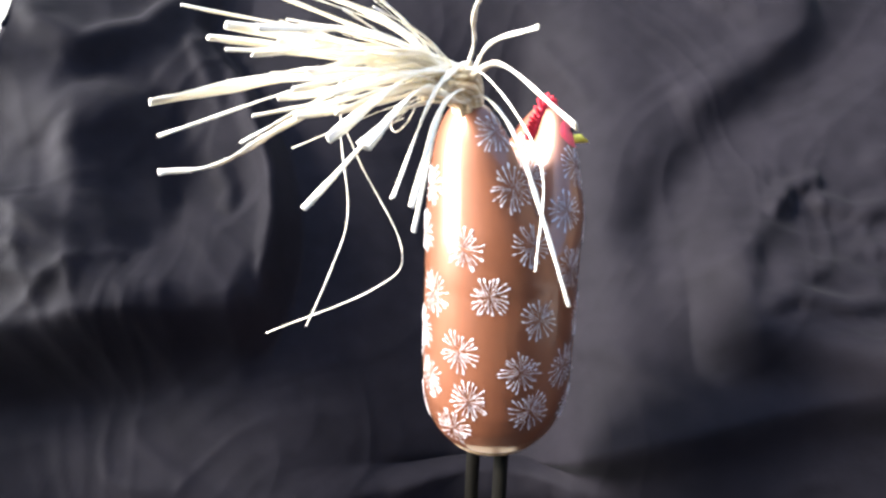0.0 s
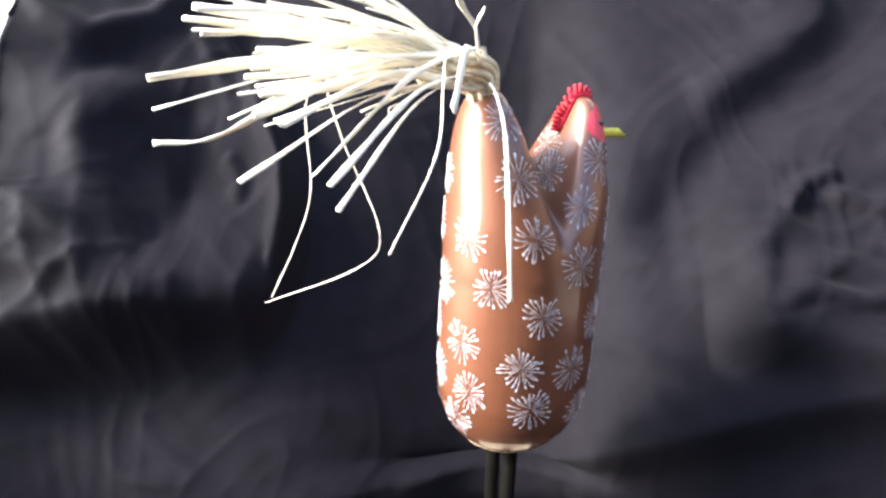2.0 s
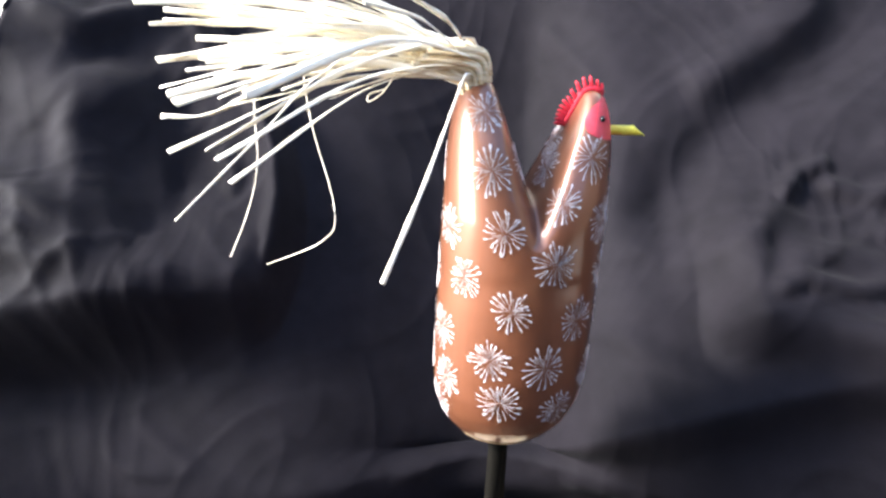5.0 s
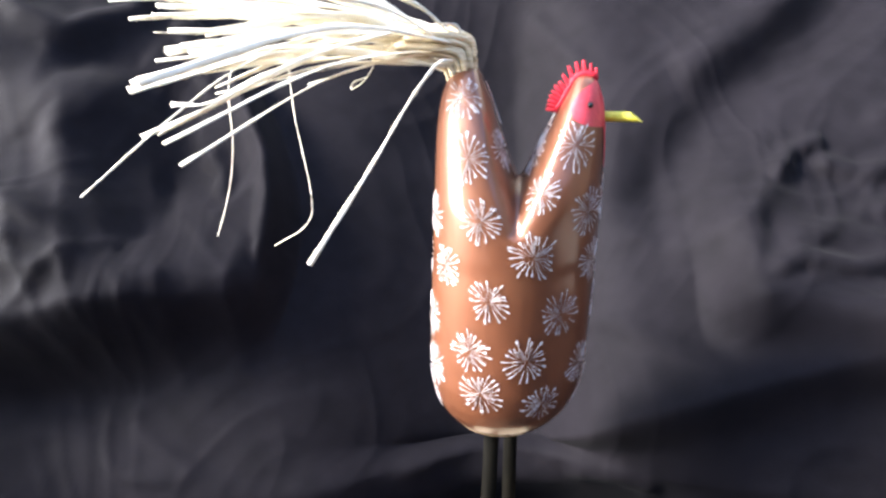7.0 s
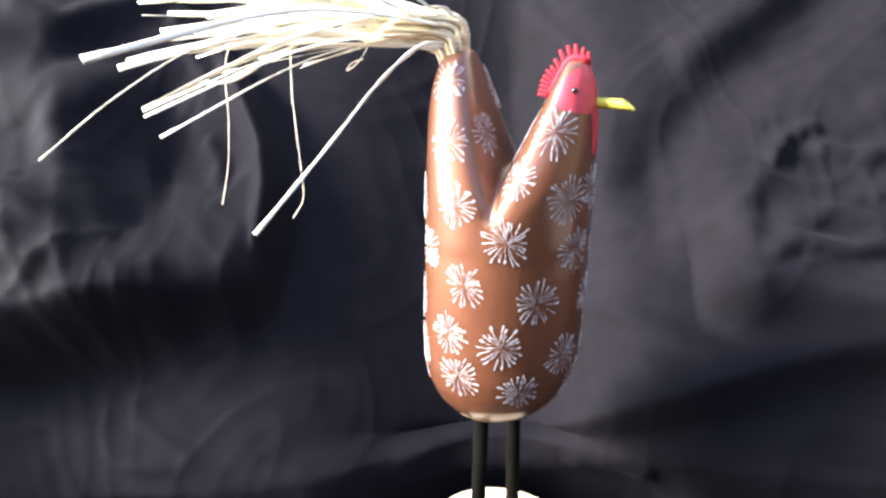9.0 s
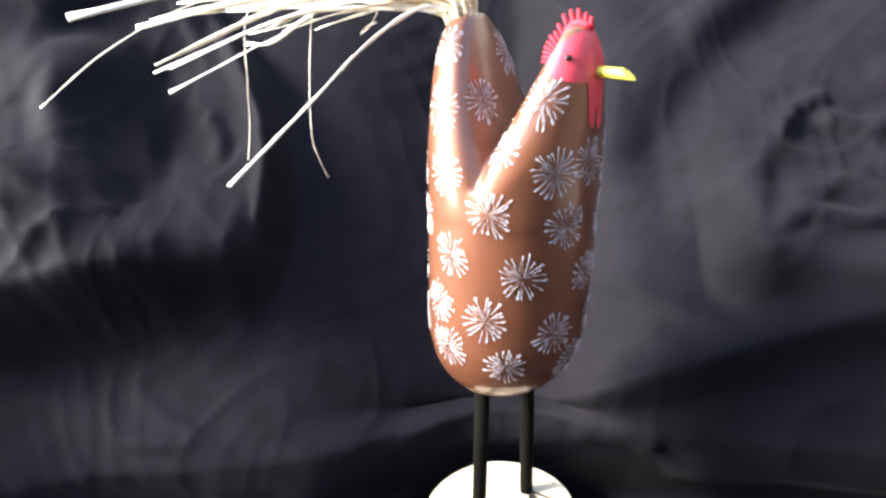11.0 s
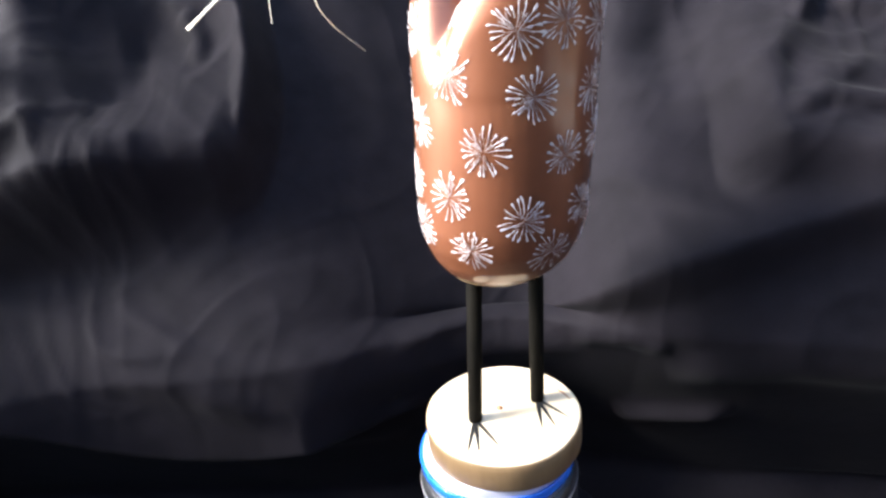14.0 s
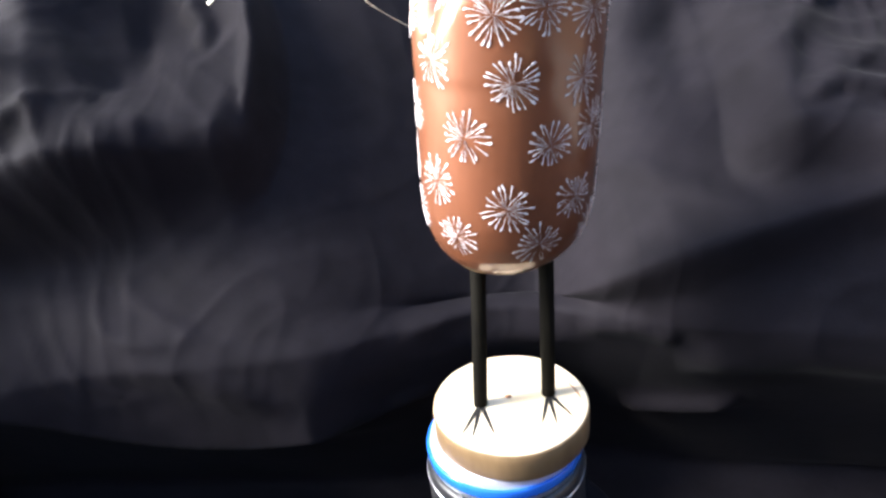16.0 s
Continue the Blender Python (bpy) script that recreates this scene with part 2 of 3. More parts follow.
    back = z + 0.010 * np.sin(23 * x + 0.7) + 0.006 * np.sin(51 * x) - 0.20 * (x - 0.06)
    behind = 0.022 * step01(-0.17, 0.06, x) * (1 - step01(-0.015, 0.085, back))
    d += fold(x, z, [(-0.30, -0.11), (-0.18, -0.10), (-0.08, -0.09)], 0.02, 0.02, 0.008)
    # the pillow on the other side
    d += terrace(x, z, [(0.10, 0.128), (0.165, 0.121), (0.200, 0.117), (0.240, 0.113), (0.285, 0.098), (0.40, 0.080)],
                 0.044, 0.125, 0.020, ((0.150, 0.190), (0.60, 0.90)))
    d += terrace(x, z, [(0.10, 0.150), (0.148, 0.156), (0.172, 0.156), (0.195, 0.168), (0.215, 0.186), (0.24, 0.21)],
                 0.008, 0.055, 0.012, ((0.128, 0.165), (0.195, 0.250)))
    d += fold(x, z, [(0.160, 0.112), (0.178, 0.128), (0.192, 0.150), (0.200, 0.172)], 0.007, 0.006, 0.003)
    d += fold(x, z, [(0.215, 0.190), (0.240, 0.212), (0.270, 0.222)], 0.007, 0.006, 0.009)
    d += fold(x, z, [(0.188, 0.128), (0.215, 0.136), (0.254, 0.132), (0.30, 0.138)], 0.007, 0.005, 0.008)
    d += fold(x, z, [(0.205, 0.148), (0.240, 0.154), (0.29, 0.150)], 0.009, 0.007, 0.006)
    d += fold(x, z, [(0.25, 0.205), (0.285, 0.196), (0.34, 0.200)], 0.008, 0.006, 0.008)
    d += fold(x, z, [(0.27, 0.168), (0.32, 0.174), (0.40, 0.170)], 0.008, 0.006, 0.008)
    d += fold(x, z, [(0.30, 0.235), (0.36, 0.225), (0.42, 0.24)], 0.010, 0.008, 0.005)
    # the long slanting valley above it, and the cloth that comes forward beyond
    d -= fold(x, z, [(0.36, 0.345), (0.27, 0.292), (0.19, 0.248), (0.140, 0.205), (0.115, 0.165)], 0.024, 0.026, 0.014)
    d += fold(x, z, [(0.30, 0.345), (0.22, 0.300), (0.16, 0.268)], 0.020, 0.014, 0.010)
    d += fold(x, z, [(0.040, 0.345), (0.062, 0.318), (0.090, 0.282)], 0.008, 0.006, 0.004)
    d += fold(x, z, [(0.19, 0.375), (0.24, 0.350), (0.30, 0.352)], 0.016, 0.012, 0.010)
    # below, it comes slowly forward to the side
    d += 0.14 * np.clip(x - 0.10, 0, 0.30) * (1 - step01(0.070, 0.110, z - 0.15 * (x - 0.15)))
    # long low ridges running out to the side
    d += terrace(x, z, [(-0.02, 0.034), (0.03, 0.044), (0.06, 0.050), (0.147, 0.066), (0.243, 0.081), (0.40, 0.100)], 0.020, 0.040, 0.014, ((0.010, 0.070), (0.60, 0.90)))
    d += fold(x, z, [(0.050, 0.128), (0.095, 0.114), (0.130, 0.098), (0.170, 0.082)], 0.008, 0.006, 0.003)
    d += fold(x, z, [(-0.081, 0.010), (-0.019, 0.020), (0.078, 0.012)], 0.010, 0.010, 0.005)
    d += fold(x, z, [(0.050, 0.002), (0.090, 0.006), (0.120, -0.002)], 0.010, 0.008, 0.006)
    d += fold(x, z, [(0.090, -0.108), (0.116, -0.100), (0.180, -0.082)], 0.014, 0.009, 0.014)
    d += fold(x, z, [(0.12, -0.030), (0.20, -0.010), (0.34, -0.015)], 0.026, 0.018, 0.012)
    # fine creases gathered near the pouch and the pillow
    near_bag = np.exp(-((x + 0.32) / 0.10) ** 2 - ((z - 0.140) / 0.040) ** 2)
    near_pillow = np.exp(-((x - 0.25) / 0.09) ** 2 - ((z - 0.17) / 0.06) ** 2)
    near_band = np.exp(-((x + 0.21) / 0.11) ** 2 - ((z - 0.02) / 0.06) ** 2)
    # drawn creases: sharp on one flank, bundled along the pull of the cloth
    for turn, scale, seed, weight in ((0.30, 24.0, 2.1, 0.9 * near_bag + 0.05), (0.55, 30.0, 6.3, 0.9 * near_band + 0.5 * near_bag), (-0.75, 26.0, 8.8, 0.5 * near_pillow),
                                      (-0.25, 34.0, 4.7, 0.6 * near_pillow + 0.06), (0.95, 20.0, 1.9, 0.12 + 0.3 * near_bag), (-0.60, 18.0, 5.5, 0.14)):
        along, across = x * math.cos(turn) - z * math.sin(turn), x * math.sin(turn) + z * math.cos(turn)
        wave = soft_noise(along * 0.22, across * 1.3 + 0.12 * soft_noise(along, across, 9.0, seed + 1), scale, seed)
        d += 0.125 / scale * weight * np.clip(1 - np.abs(wave) * 3.2, 0, 1) ** 1.6 * step01(-0.04, 0.04, z)
    return d, behind


def cloth():
    nx, nw = 560, 470
    u = np.linspace(-1, 1, nx)
    x, w = np.meshgrid(0.95 * (0.4 * u + 0.6 * u ** 5), np.concatenate([np.linspace(-1.35, -0.46, 30), np.linspace(-0.45, 0.98, nw - 30)]), indexing="ij")
    k = 45.0
    rise = np.log1p(np.exp(np.clip(w * k, -50, 50))) / k
    rise = np.where(w * k > 49, w, rise)
    z = TABLE_Z + 0.78 * rise
    hollow = 0.024 * np.exp(-((x - 0.005) / 0.085) ** 2) * np.exp(-((z + 0.02) / 0.075) ** 2) + 0.02 * np.exp(-((x - 0.005) / 0.085) ** 2) * (1 - step01(-0.11, -0.04, z))
    y = 0.03 + np.log1p(np.exp(np.clip((z - 0.04) * 60, -40, 60))) / 60 + hollow + 0.15 * np.clip((0.015 - z) / 0.255, 0, 1) + (w - rise)
    d, behind = cloth_relief(x, z)
    calm = 0.25 + 0.75 * step01(-0.08, 0.03, z)
    d += 0.004 * soft_noise(x, z, 9.0, 3.1) + calm * 0.0008 * soft_noise(x + 0.5 * z, z * 1.4, 22.0, 7.7) + calm * 0.0002 * soft_noise(x - 0.6 * z, z * 1.3, 60.0, 1.3)
    lift = step01(-0.03, 0.06, w)
    near = np.exp(-(x / 0.09) ** 4 - ((y + 0.01) / 0.09) ** 4)
    d = d * lift + np.maximum(d, 0) * 0.3 * (1 - lift) * (1 - near) + 0.002 * (1 - lift)
    slant = np.pi / 4 * step01(0.0, 0.07, z)
    y = y - np.cos(slant) * d * lift + behind * lift
    z = z + d * (np.sin(slant) * lift + 1 - lift)
    z = np.where(y < 0.2, np.maximum(z, TABLE_Z + 0.002 + (SPOT_Z - TABLE_Z - 0.002) * (1 - step01(0.068, 0.115, np.hypot(x, y)))), z)
    # added out of view beyond the side: cloth raised to shade the low left
    shade_wing = step01(0.50, 0.60, -x) * step01(-0.56, -0.46, y) * (1 - step01(0.05, 0.16, y))
    z = np.maximum(z, TABLE_Z + (0.10 - TABLE_Z) * shade_wing)
    # the hem at the upper corner, gathered in
    hem = -0.417 - 0.12 * np.clip(z - 0.34, 0, 1)
    gone = (x < hem) & (z > 0.29)
    x = np.where(gone, hem, x)
    bm = bmesh.new()
    v = [[bm.verts.new((x[i, j], y[i, j], z[i, j])) for j in range(nw)] for i in range(nx)]
    for i in range(nx - 1):
        for j in range(nw - 1):
            if x[i, j] < CLOTH_LEFT and y[i, j] > 0.17 or gone[i + 1, j] and gone[i + 1, j + 1]:
                continue
            bm.faces.new((v[i][j], v[i + 1][j], v[i + 1][j + 1], v[i][j + 1]))
    bmesh.ops.delete(bm, geom=[q for q in bm.verts if not q.link_faces], context="VERTS")
    ob = new("backdrop_cloth", mesh_of("backdrop_cloth", bm, CLOTH))
    skin = ob.modifiers.new("thickness", "SOLIDIFY")
    skin.thickness, skin.offset = 0.0012, -1
    tagged(ob, "black cotton cloth draped in deep folds over a table", "cloth")
    return ob


CLOTH_LEFT = -0.540
backdrop = cloth()


def lint():
    """Pale flecks and short fibres lying on the cloth."""
    weave = BVHTree.FromPolygons([v.co.copy() for v in backdrop.data.vertices], [tuple(p.vertices) for p in backdrop.data.polygons])
    bm = bmesh.new()
    rnd = random.Random(8)
    spots = [(rnd.uniform(-0.40, 0.36), rnd.uniform(-0.08, 0.34), rnd.uniform(0.2, 0.6)) for _ in range(70)]
    spots += [(rnd.uniform(0.06, 0.26), rnd.uniform(-0.08, 0.10), rnd.uniform(0.3, 0.9)) for _ in range(12)]
    spots += [(0.1504, 0.1126, 2.0), (0.122, 0.083, 1.1), (0.0827, 0.04, 1.0)]
    for x, z, size in spots:
        place, normal, _, _ = weave.ray_cast(Vector((x, -0.6, z + 0.3)), Vector((0, 0.89, -0.45)))
        if size > 0.95:
            place, normal, _, _ = weave.find_nearest(Vector((x, z * 1.0 - 0.012, z)))
        if place is None or abs(place.x) < 0.06 and place.y < 0.06:
            continue
        if normal.y > 0:
            normal = -normal
        side = normal.cross(Vector((rnd.uniform(-1, 1), rnd.uniform(-1, 1), rnd.uniform(-1, 1)))).normalized()
        length = 0.0009 * size * rnd.uniform(0.7, 2.0)
        q = place + normal * 0.0003
        tube(bm, [q - side * length, q + normal * 0.0002, q + side * length * 0.8], [0.0002 * size, 0.00035 * size, 0.00015 * size], 5)
    tagged(new("lint", mesh_of("lint", bm, LINT)), "pale lint flecks scattered on the black cloth", "lint", kind="stuff")


lint()


def setting():
    bm = bmesh.new()
    box(bm, (-3.0, -3.0, -0.86), (3.0, 3.0, -0.84))
    tagged(new("floor", mesh_of("floor", bm, FLOOR, False)), "plain grey floor under the table", "floor", kind="structure")
    bm = bmesh.new()
    box(bm, (-3.0, 1.10, -0.84), (3.0, 1.22, 1.8))
    tagged(new("wall_north", mesh_of("wall_north", bm, WALL, False)), "pale cream wall behind the cloth", "wall", kind="structure")
    # south and east walls are added unseen, to cut light from those sides
    bm = bmesh.new()
    box(bm, (-3.0, -3.12, -0.84), (3.0, -3.0, 1.8))
    tagged(new("wall_south", mesh_of("wall_south", bm, UNSEEN_WALL, False)), "unseen dark brown wall added across from the cloth", "wall", kind="structure")
    bm = bmesh.new()
    box(bm, (3.0, -3.12, -0.84), (3.12, 1.22, 1.8))
    tagged(new("wall_east", mesh_of("wall_east", bm, UNSEEN_WALL, False)), "unseen dark brown side wall added to cut light", "wall", kind="structure")
    bm = bmesh.new()
    x0, x1 = WINDOW_X - 0.12, WINDOW_X
    for lo, hi in (((x0, -3.0, -0.84), (x1, WINDOW_Y[0], 1.2)), ((x0, WINDOW_Y[1], -0.84), (x1, 1.10, 1.2)),
                   ((x0, WINDOW_Y[0], -0.84), (x1, WINDOW_Y[1], WINDOW_Z[0])), ((x0, WINDOW_Y[0], WINDOW_Z[1]), (x1, WINDOW_Y[1], 1.2))):
        box(bm, lo, hi)
    tagged(new("wall_west", mesh_of("wall_west", bm, WALL, False)), "pale cream wall with a tall window opening", "wall", kind="structure")
    window = new("window_1")
    tagged(window, "tall plain window with a white painted frame", "window", kind="structure")
    bm = bmesh.new()
    w = 0.045
    for lo, hi in (((x0 + 0.03, WINDOW_Y[0], WINDOW_Z[0]), (x1 - 0.03, WINDOW_Y[0] + w, WINDOW_Z[1])), ((x0 + 0.03, WINDOW_Y[1] - w, WINDOW_Z[0]), (x1 - 0.03, WINDOW_Y[1], WINDOW_Z[1])),
                   ((x0 + 0.03, WINDOW_Y[0] + w, WINDOW_Z[0]), (x1 - 0.03, WINDOW_Y[1] - w, WINDOW_Z[0] + w)), ((x0 + 0.03, WINDOW_Y[0] + w, WINDOW_Z[1] - w), (x1 - 0.03, WINDOW_Y[1] - w, WINDOW_Z[1]))):
        box(bm, lo, hi)
    part("window_frame", bm, WALL, window, smooth=False)
    top = new("table")
    tagged(top, "plain wooden table hidden under the black cloth", "table")
    bm = bmesh.new()
    box(bm, (-0.85, -1.40, TABLE_Z - 0.034), (0.85, 0.95, TABLE_Z - 0.004))
    part("tabletop", bm, TABLE, top, smooth=False)
    for sx in (-0.8, 0.75):
        for sy in (-1.36, 0.86):
            bm = bmesh.new()
            box(bm, (sx, sy, -0.84), (sx + 0.05, sy + 0.05, TABLE_Z - 0.032))
            part("leg", bm, TABLE, top, smooth=False)


setting()


# ---- the turntable ----
def turntable():
    base = new("turntable")
    tagged(base, "small round black turntable with a clear blue rim", "turntable")
    base.location = (-0.0055, 0.0, 0.0)
    part("housing", lathe([(0.030, -0.113), (0.051, -0.113), (0.0522, -0.110), (0.0522, -0.046), (0.0512, -0.042), (0.050, -0.0405), (0.02, -0.0405)]), HOUSING, base)
    part("silver_line", lathe([(0.0518, -0.0495), (0.0527, -0.0492), (0.0527, -0.0482), (0.0518, -0.0479)]), SILVER, base)
    platter = new("platter", mesh_of("platter", lathe([(0.02, -0.0405), (0.0485, -0.0400), (0.0489, -0.0275), (0.0475, -0.0225), (0.0465, -0.0209), (0.01, -0.0209)]), PLATTER))
    platter.parent = base
    part("blue_rim", lathe([(0.0487, -0.0350), (0.0503, -0.0350), (0.0510, -0.0335), (0.0511, -0.0285), (0.0507, -0.0272), (0.0500, -0.0268), (0.0489, -0.0276)]), BLUE, platter, "clear blue plastic rim")
    return base, platter


table_base, table_platter = turntable()

# ---- the chicken ----
AIM = radians(34)
FOOT_X, FOOT_Y, FOOT_Z, LEAN = 0.0078, 0.0046, 0.10, 0.065


def fig(x, y, z):
    """From the bird's own axes (x to the beak, y to its left side) to the turntable's, with the slight lean of the body."""
    return Vector((FOOT_X + LEAN * (z - FOOT_Z) + x * math.cos(AIM) - y * math.sin(AIM),
                   FOOT_Y + LEAN * (z - FOOT_Z) + x * math.sin(AIM) + y * math.cos(AIM), z))


chicken = new("chicken_figure")
tagged(chicken, "brown painted chicken with white flowers and raffia tail on pine", "ornament")


def loft(bm, rows, steps=48):
    """Rows of (z, x centre, half length, half width), closed at both ends."""
    rings = []
    for z, cx, a, b in rows:
        rings.append([bm.verts.new((cx + a * math.cos(2 * math.pi * k / steps), b * math.sin(2 * math.pi * k / steps), z)) for k in range(steps)])
    for p, q in zip(rings, rings[1:]):
        for k in range(steps):
            bm.faces.new((p[k], p[(k + 1) % steps], q[(k + 1) % steps], q[k]))
    bm.faces.new(rings[0][::-1])
    bm.faces.new(rings[-1])


def wedge(bm, rows, steps=64):
    """One prong of the fork, from rows of (z, side, outer reach, inner reach, half width): round outside, nearly flat towards the notch."""
    rings = []
    for z, side, o, i, b in rows:
        ring = []
        for k in range(steps):
            c, s = math.cos(2 * math.pi * k / steps), math.sin(2 * math.pi * k / steps)
            mid = i + 0.32 * (o - i)
            if c >= 0:
                x, y = mid + (o - mid) * c, b * s
            else:
                x, y = mid - (mid - i) * abs(c) ** 0.82, b * math.copysign(abs(s) ** 0.86, s)
            f = min(1.0, 0.0456 / math.hypot(x, y))
            ring.append(bm.verts.new((side * x * f, y * f, z)))
        rings.append(ring)
    for p, q in zip(rings, rings[1:]):
        for k in range(steps):
            bm.faces.new((p[k], p[(k + 1) % steps], q[(k + 1) % steps], q[k]))
    bm.faces.new(rings[0][::-1])
    bm.faces.new(rings[-1])


def body_mesh():
    bm = bmesh.new()
    R = 0.0455
    loft(bm, [(z, 0, r, r) for z, r in ((0.1070, 0.0195), (0.1080, 0.0230), (0.1105, 0.0285), (0.1155, 0.0342), (0.1220, 0.0388), (0.1315, 0.0427), (0.1430, 0.0449),
                                        (0.16, R), (0.2, R), (0.222, 0.0451), (0.234, 0.0434), (0.2355, 0.034))])
    outer = ((0.195, 0.043), (0.215, 0.0452), (0.236, 0.0453), (0.252, 0.0449), (0.265, 0.0444), (0.28, 0.0432), (0.292, 0.0412), (0.300, 0.0385), (0.3045, 0.0360), (0.3065, 0.0338))
    wide = (0.040, 0.0450, 0.0434, 0.0395, 0.0345, 0.0275, 0.0205, 0.0145, 0.0095, 0.0045)
    for sign, up in ((1, 0.0), (-1, 0.008)):
        rows = []
        for (z, o), b in zip(outer, wide):
            i = 0.5 * (z - 0.252) + 0.001 * sign
            k = step01(0.25, 0.295, z) if sign < 0 else 0.35 * step01(0.25, 0.295, z)
            o, i, b = o + 0.0016 * k, i - 0.0026 * k, b + 0.0030 * k
            if sign > 0:      # the head is slimmer than the tail
                b -= 0.0025 * step01(0.240, 0.280, z) * (1 - 0.75 * step01(0.285, 0.308, z))
            rows.append((float(z + up * step01(0.25, 0.31, z)), float(o), float(i), float(b)))
        span = curve_points([(z, o, i) for z, o, i, b in rows], 4)
        width = curve_points([(z, b, 0) for z, o, i, b in rows], 4)
        wedge(bm, [(p.x, sign, p.y, p.z, q.y) for p, q in zip(span, width)])
    me = bpy.data.meshes.new("body_rough")
    bm.to_mesh(me)
    bm.free()
    rough = new("body_rough", me)
    weld = rough.modifiers.new("weld", "REMESH")
    weld.mode, weld.voxel_size, weld.adaptivity = "VOXEL", 0.0011, 0.0
    soft = rough.modifiers.new("soft", "SMOOTH")
    soft.factor, soft.iterations = 0.5, 22
    bpy.context.view_layer.update()
    done = bpy.data.meshes.new_from_object(rough.evaluated_get(bpy.context.evaluated_depsgraph_get()))
    bpy.data.objects.remove(rough)
    for v in done.vertices:
        v.co = fig(*v.co)
    done.name = "body"
    done.materials.clear()
    done.materials.append(BODY)
    done.shade_smooth()
    return done


body = new("body", body_mesh())
body.parent = chicken
tagged(body, "forked gourd-shaped body in glossy brown pearl paint")
SKIN = BVHTree.FromPolygons([v.co.copy() for v in body.data.vertices], [tuple(p.vertices) for p in body.data.polygons])


def on_skin(q, towards, lift=0.0003):
    """The point of the skin met on the way from q, raised a little."""
    place, normal, _, _ = SKIN.ray_cast(q, towards)
    if place is None:
        place, normal, _, _ = SKIN.find_nearest(q)
    return place + normal * lift, normal


part("bottom_rim", lathe([(0.0, 0.1055), (0.0185, 0.1055), (0.0212, 0.1061), (0.0240, 0.1078), (0.0289, 0.1106), (0.0294, 0.1115), (0.0, 0.1120)], centre=(FOOT_X + 0.0003, FOOT_Y + 0.0003)), RIM, chicken, "bare wooden underside")


def flower(centre, normal, size, seed):
    """A dandelion head of short brush strokes, laid on the skin."""
    rnd = random.Random(seed)
    right = normal.cross(Vector((0, 0, 1))).normalized()
    up = right.cross(normal)
    bm = bmesh.new()

    def place(u, v):
        q = centre + right * u + up * v
        got, nrm, _, _ = SKIN.find_nearest(q)
        return got + nrm * 0.00035

    def stroke(a, r0, r1, w0, w1, bend):
        rows = []
        for t, w in ((0, w0 * 0.5), (0.25, w0), (0.6, w0 * 1.1), (0.82, w1), (0.95, w1 * 0.85), (1.0, w1 * 0.35)):
            r = r0 + (r1 - r0) * t
            b = a + bend * t * t
            cu, cv = r * math.cos(b), r * math.sin(b)
            du, dv = -math.sin(b) * w, math.cos(b) * w
            rows.append((bm.verts.new(place(cu - du, cv - dv)), bm.verts.new(place(cu, cv) + normal * 0.0002), bm.verts.new(place(cu + du, cv + dv))))
        for p, q in zip(rows, rows[1:]):
            if (p[1].co - q[1].co).length < 0.006:      # no stroke leaps over the notch
                bm.faces.new((p[0], p[1], q[1], q[0]))
                bm.faces.new((p[1], p[2], q[2], q[1]))

    n = rnd.randint(19, 22)
    for k in range(n):
        a = 2 * math.pi * (k + rnd.uniform(-0.3, 0.3)) / n
        stroke(a, size * rnd.uniform(0.30, 0.50), size * rnd.choice((0.80, 0.92, 1.0, 1.06)), rnd.uniform(0.00014, 0.00024), rnd.choice((0.00035, 0.0005, 0.0006, 0.00075)), rnd.uniform(-0.12, 0.12))
    outer_strokes = len(bm.faces)
    for k in range(n + 4):
        a = rnd.uniform(0, 2 * math.pi)
        stroke(a, size * rnd.uniform(0.02, 0.2), size * rnd.uniform(0.4, 0.72), rnd.uniform(0.00010, 0.00022), rnd.uniform(0.00015, 0.0004), rnd.uniform(-0.3, 0.3))
    for k, f in enumerate(bm.faces):
        f.material_index = int(k >= outer_strokes)
    mesh_slots = part("flower", bm, WHITE, body).data.materials
    mesh_slots.append(THIN)


# the flowers' places: the way they face on the body, in degrees from the beak, and their height
ROUND = [(-27, 0.214), (-55, 0.191), (-5, 0.184), (-77, 0.167), (-30, 0.155), (-63, 0.139), (-9, 0.134), (16, 0.212), (15, 0.155), (-77, 0.225), (-104, 0.201),
         (-116, 0.172), (-107, 0.147), (-140, 0.216), (172, 0.211), (-161, 0.182), (-152, 0.154), (155, 0.185), (170, 0.159), (-166, 0.133), (28, 0.188)]
TAIL_LOBE = [(-78, 0.243), (-97, 0.301), (-88, 0.273), (-48, 0.274), (125, 0.242), (-137, 0.241), (144, 0.271), (57, 0.293), (70, 0.262)]
HEAD_LOBE = [(-70, 0.243), (-87, 0.276), (-111, 0.255), (157, 0.281), (-153, 0.268), (-23, 0.244), (46, 0.240), (85, 0.250), (80, 0.274)]


def flowers():
    spots = []

    def put(hub, a, z):
        # in the fork, start between the two lobes
        far = 0.031 if hub * math.cos(radians(a)) < -0.019 else 0.12
        out = fig(hub + far * math.cos(radians(a)), far * math.sin(radians(a)), z)
        axis = fig(hub, 0, z)
        return on_skin(out, (axis - out).normalized(), 0.0)

    for hub, places in ((0, ROUND), (-0.026, TAIL_LOBE), (0.026, HEAD_LOBE)):
        for a, z in places:
            spots.append(put(hub, a, z))
    rnd = random.Random(3)
    for _ in range(400):
        spot = put(0, rnd.uniform(35, 150), rnd.uniform(0.130, 0.235))
        if min((spot[0] - q[0]).length for q in spots) > 0.0255:
            spots.append(spot)
    for k, (place, normal) in enumerate(spots):
        flower(place, normal, 0.0126 + 0.0008 * math.sin(k * 2.3), k)


flowers()


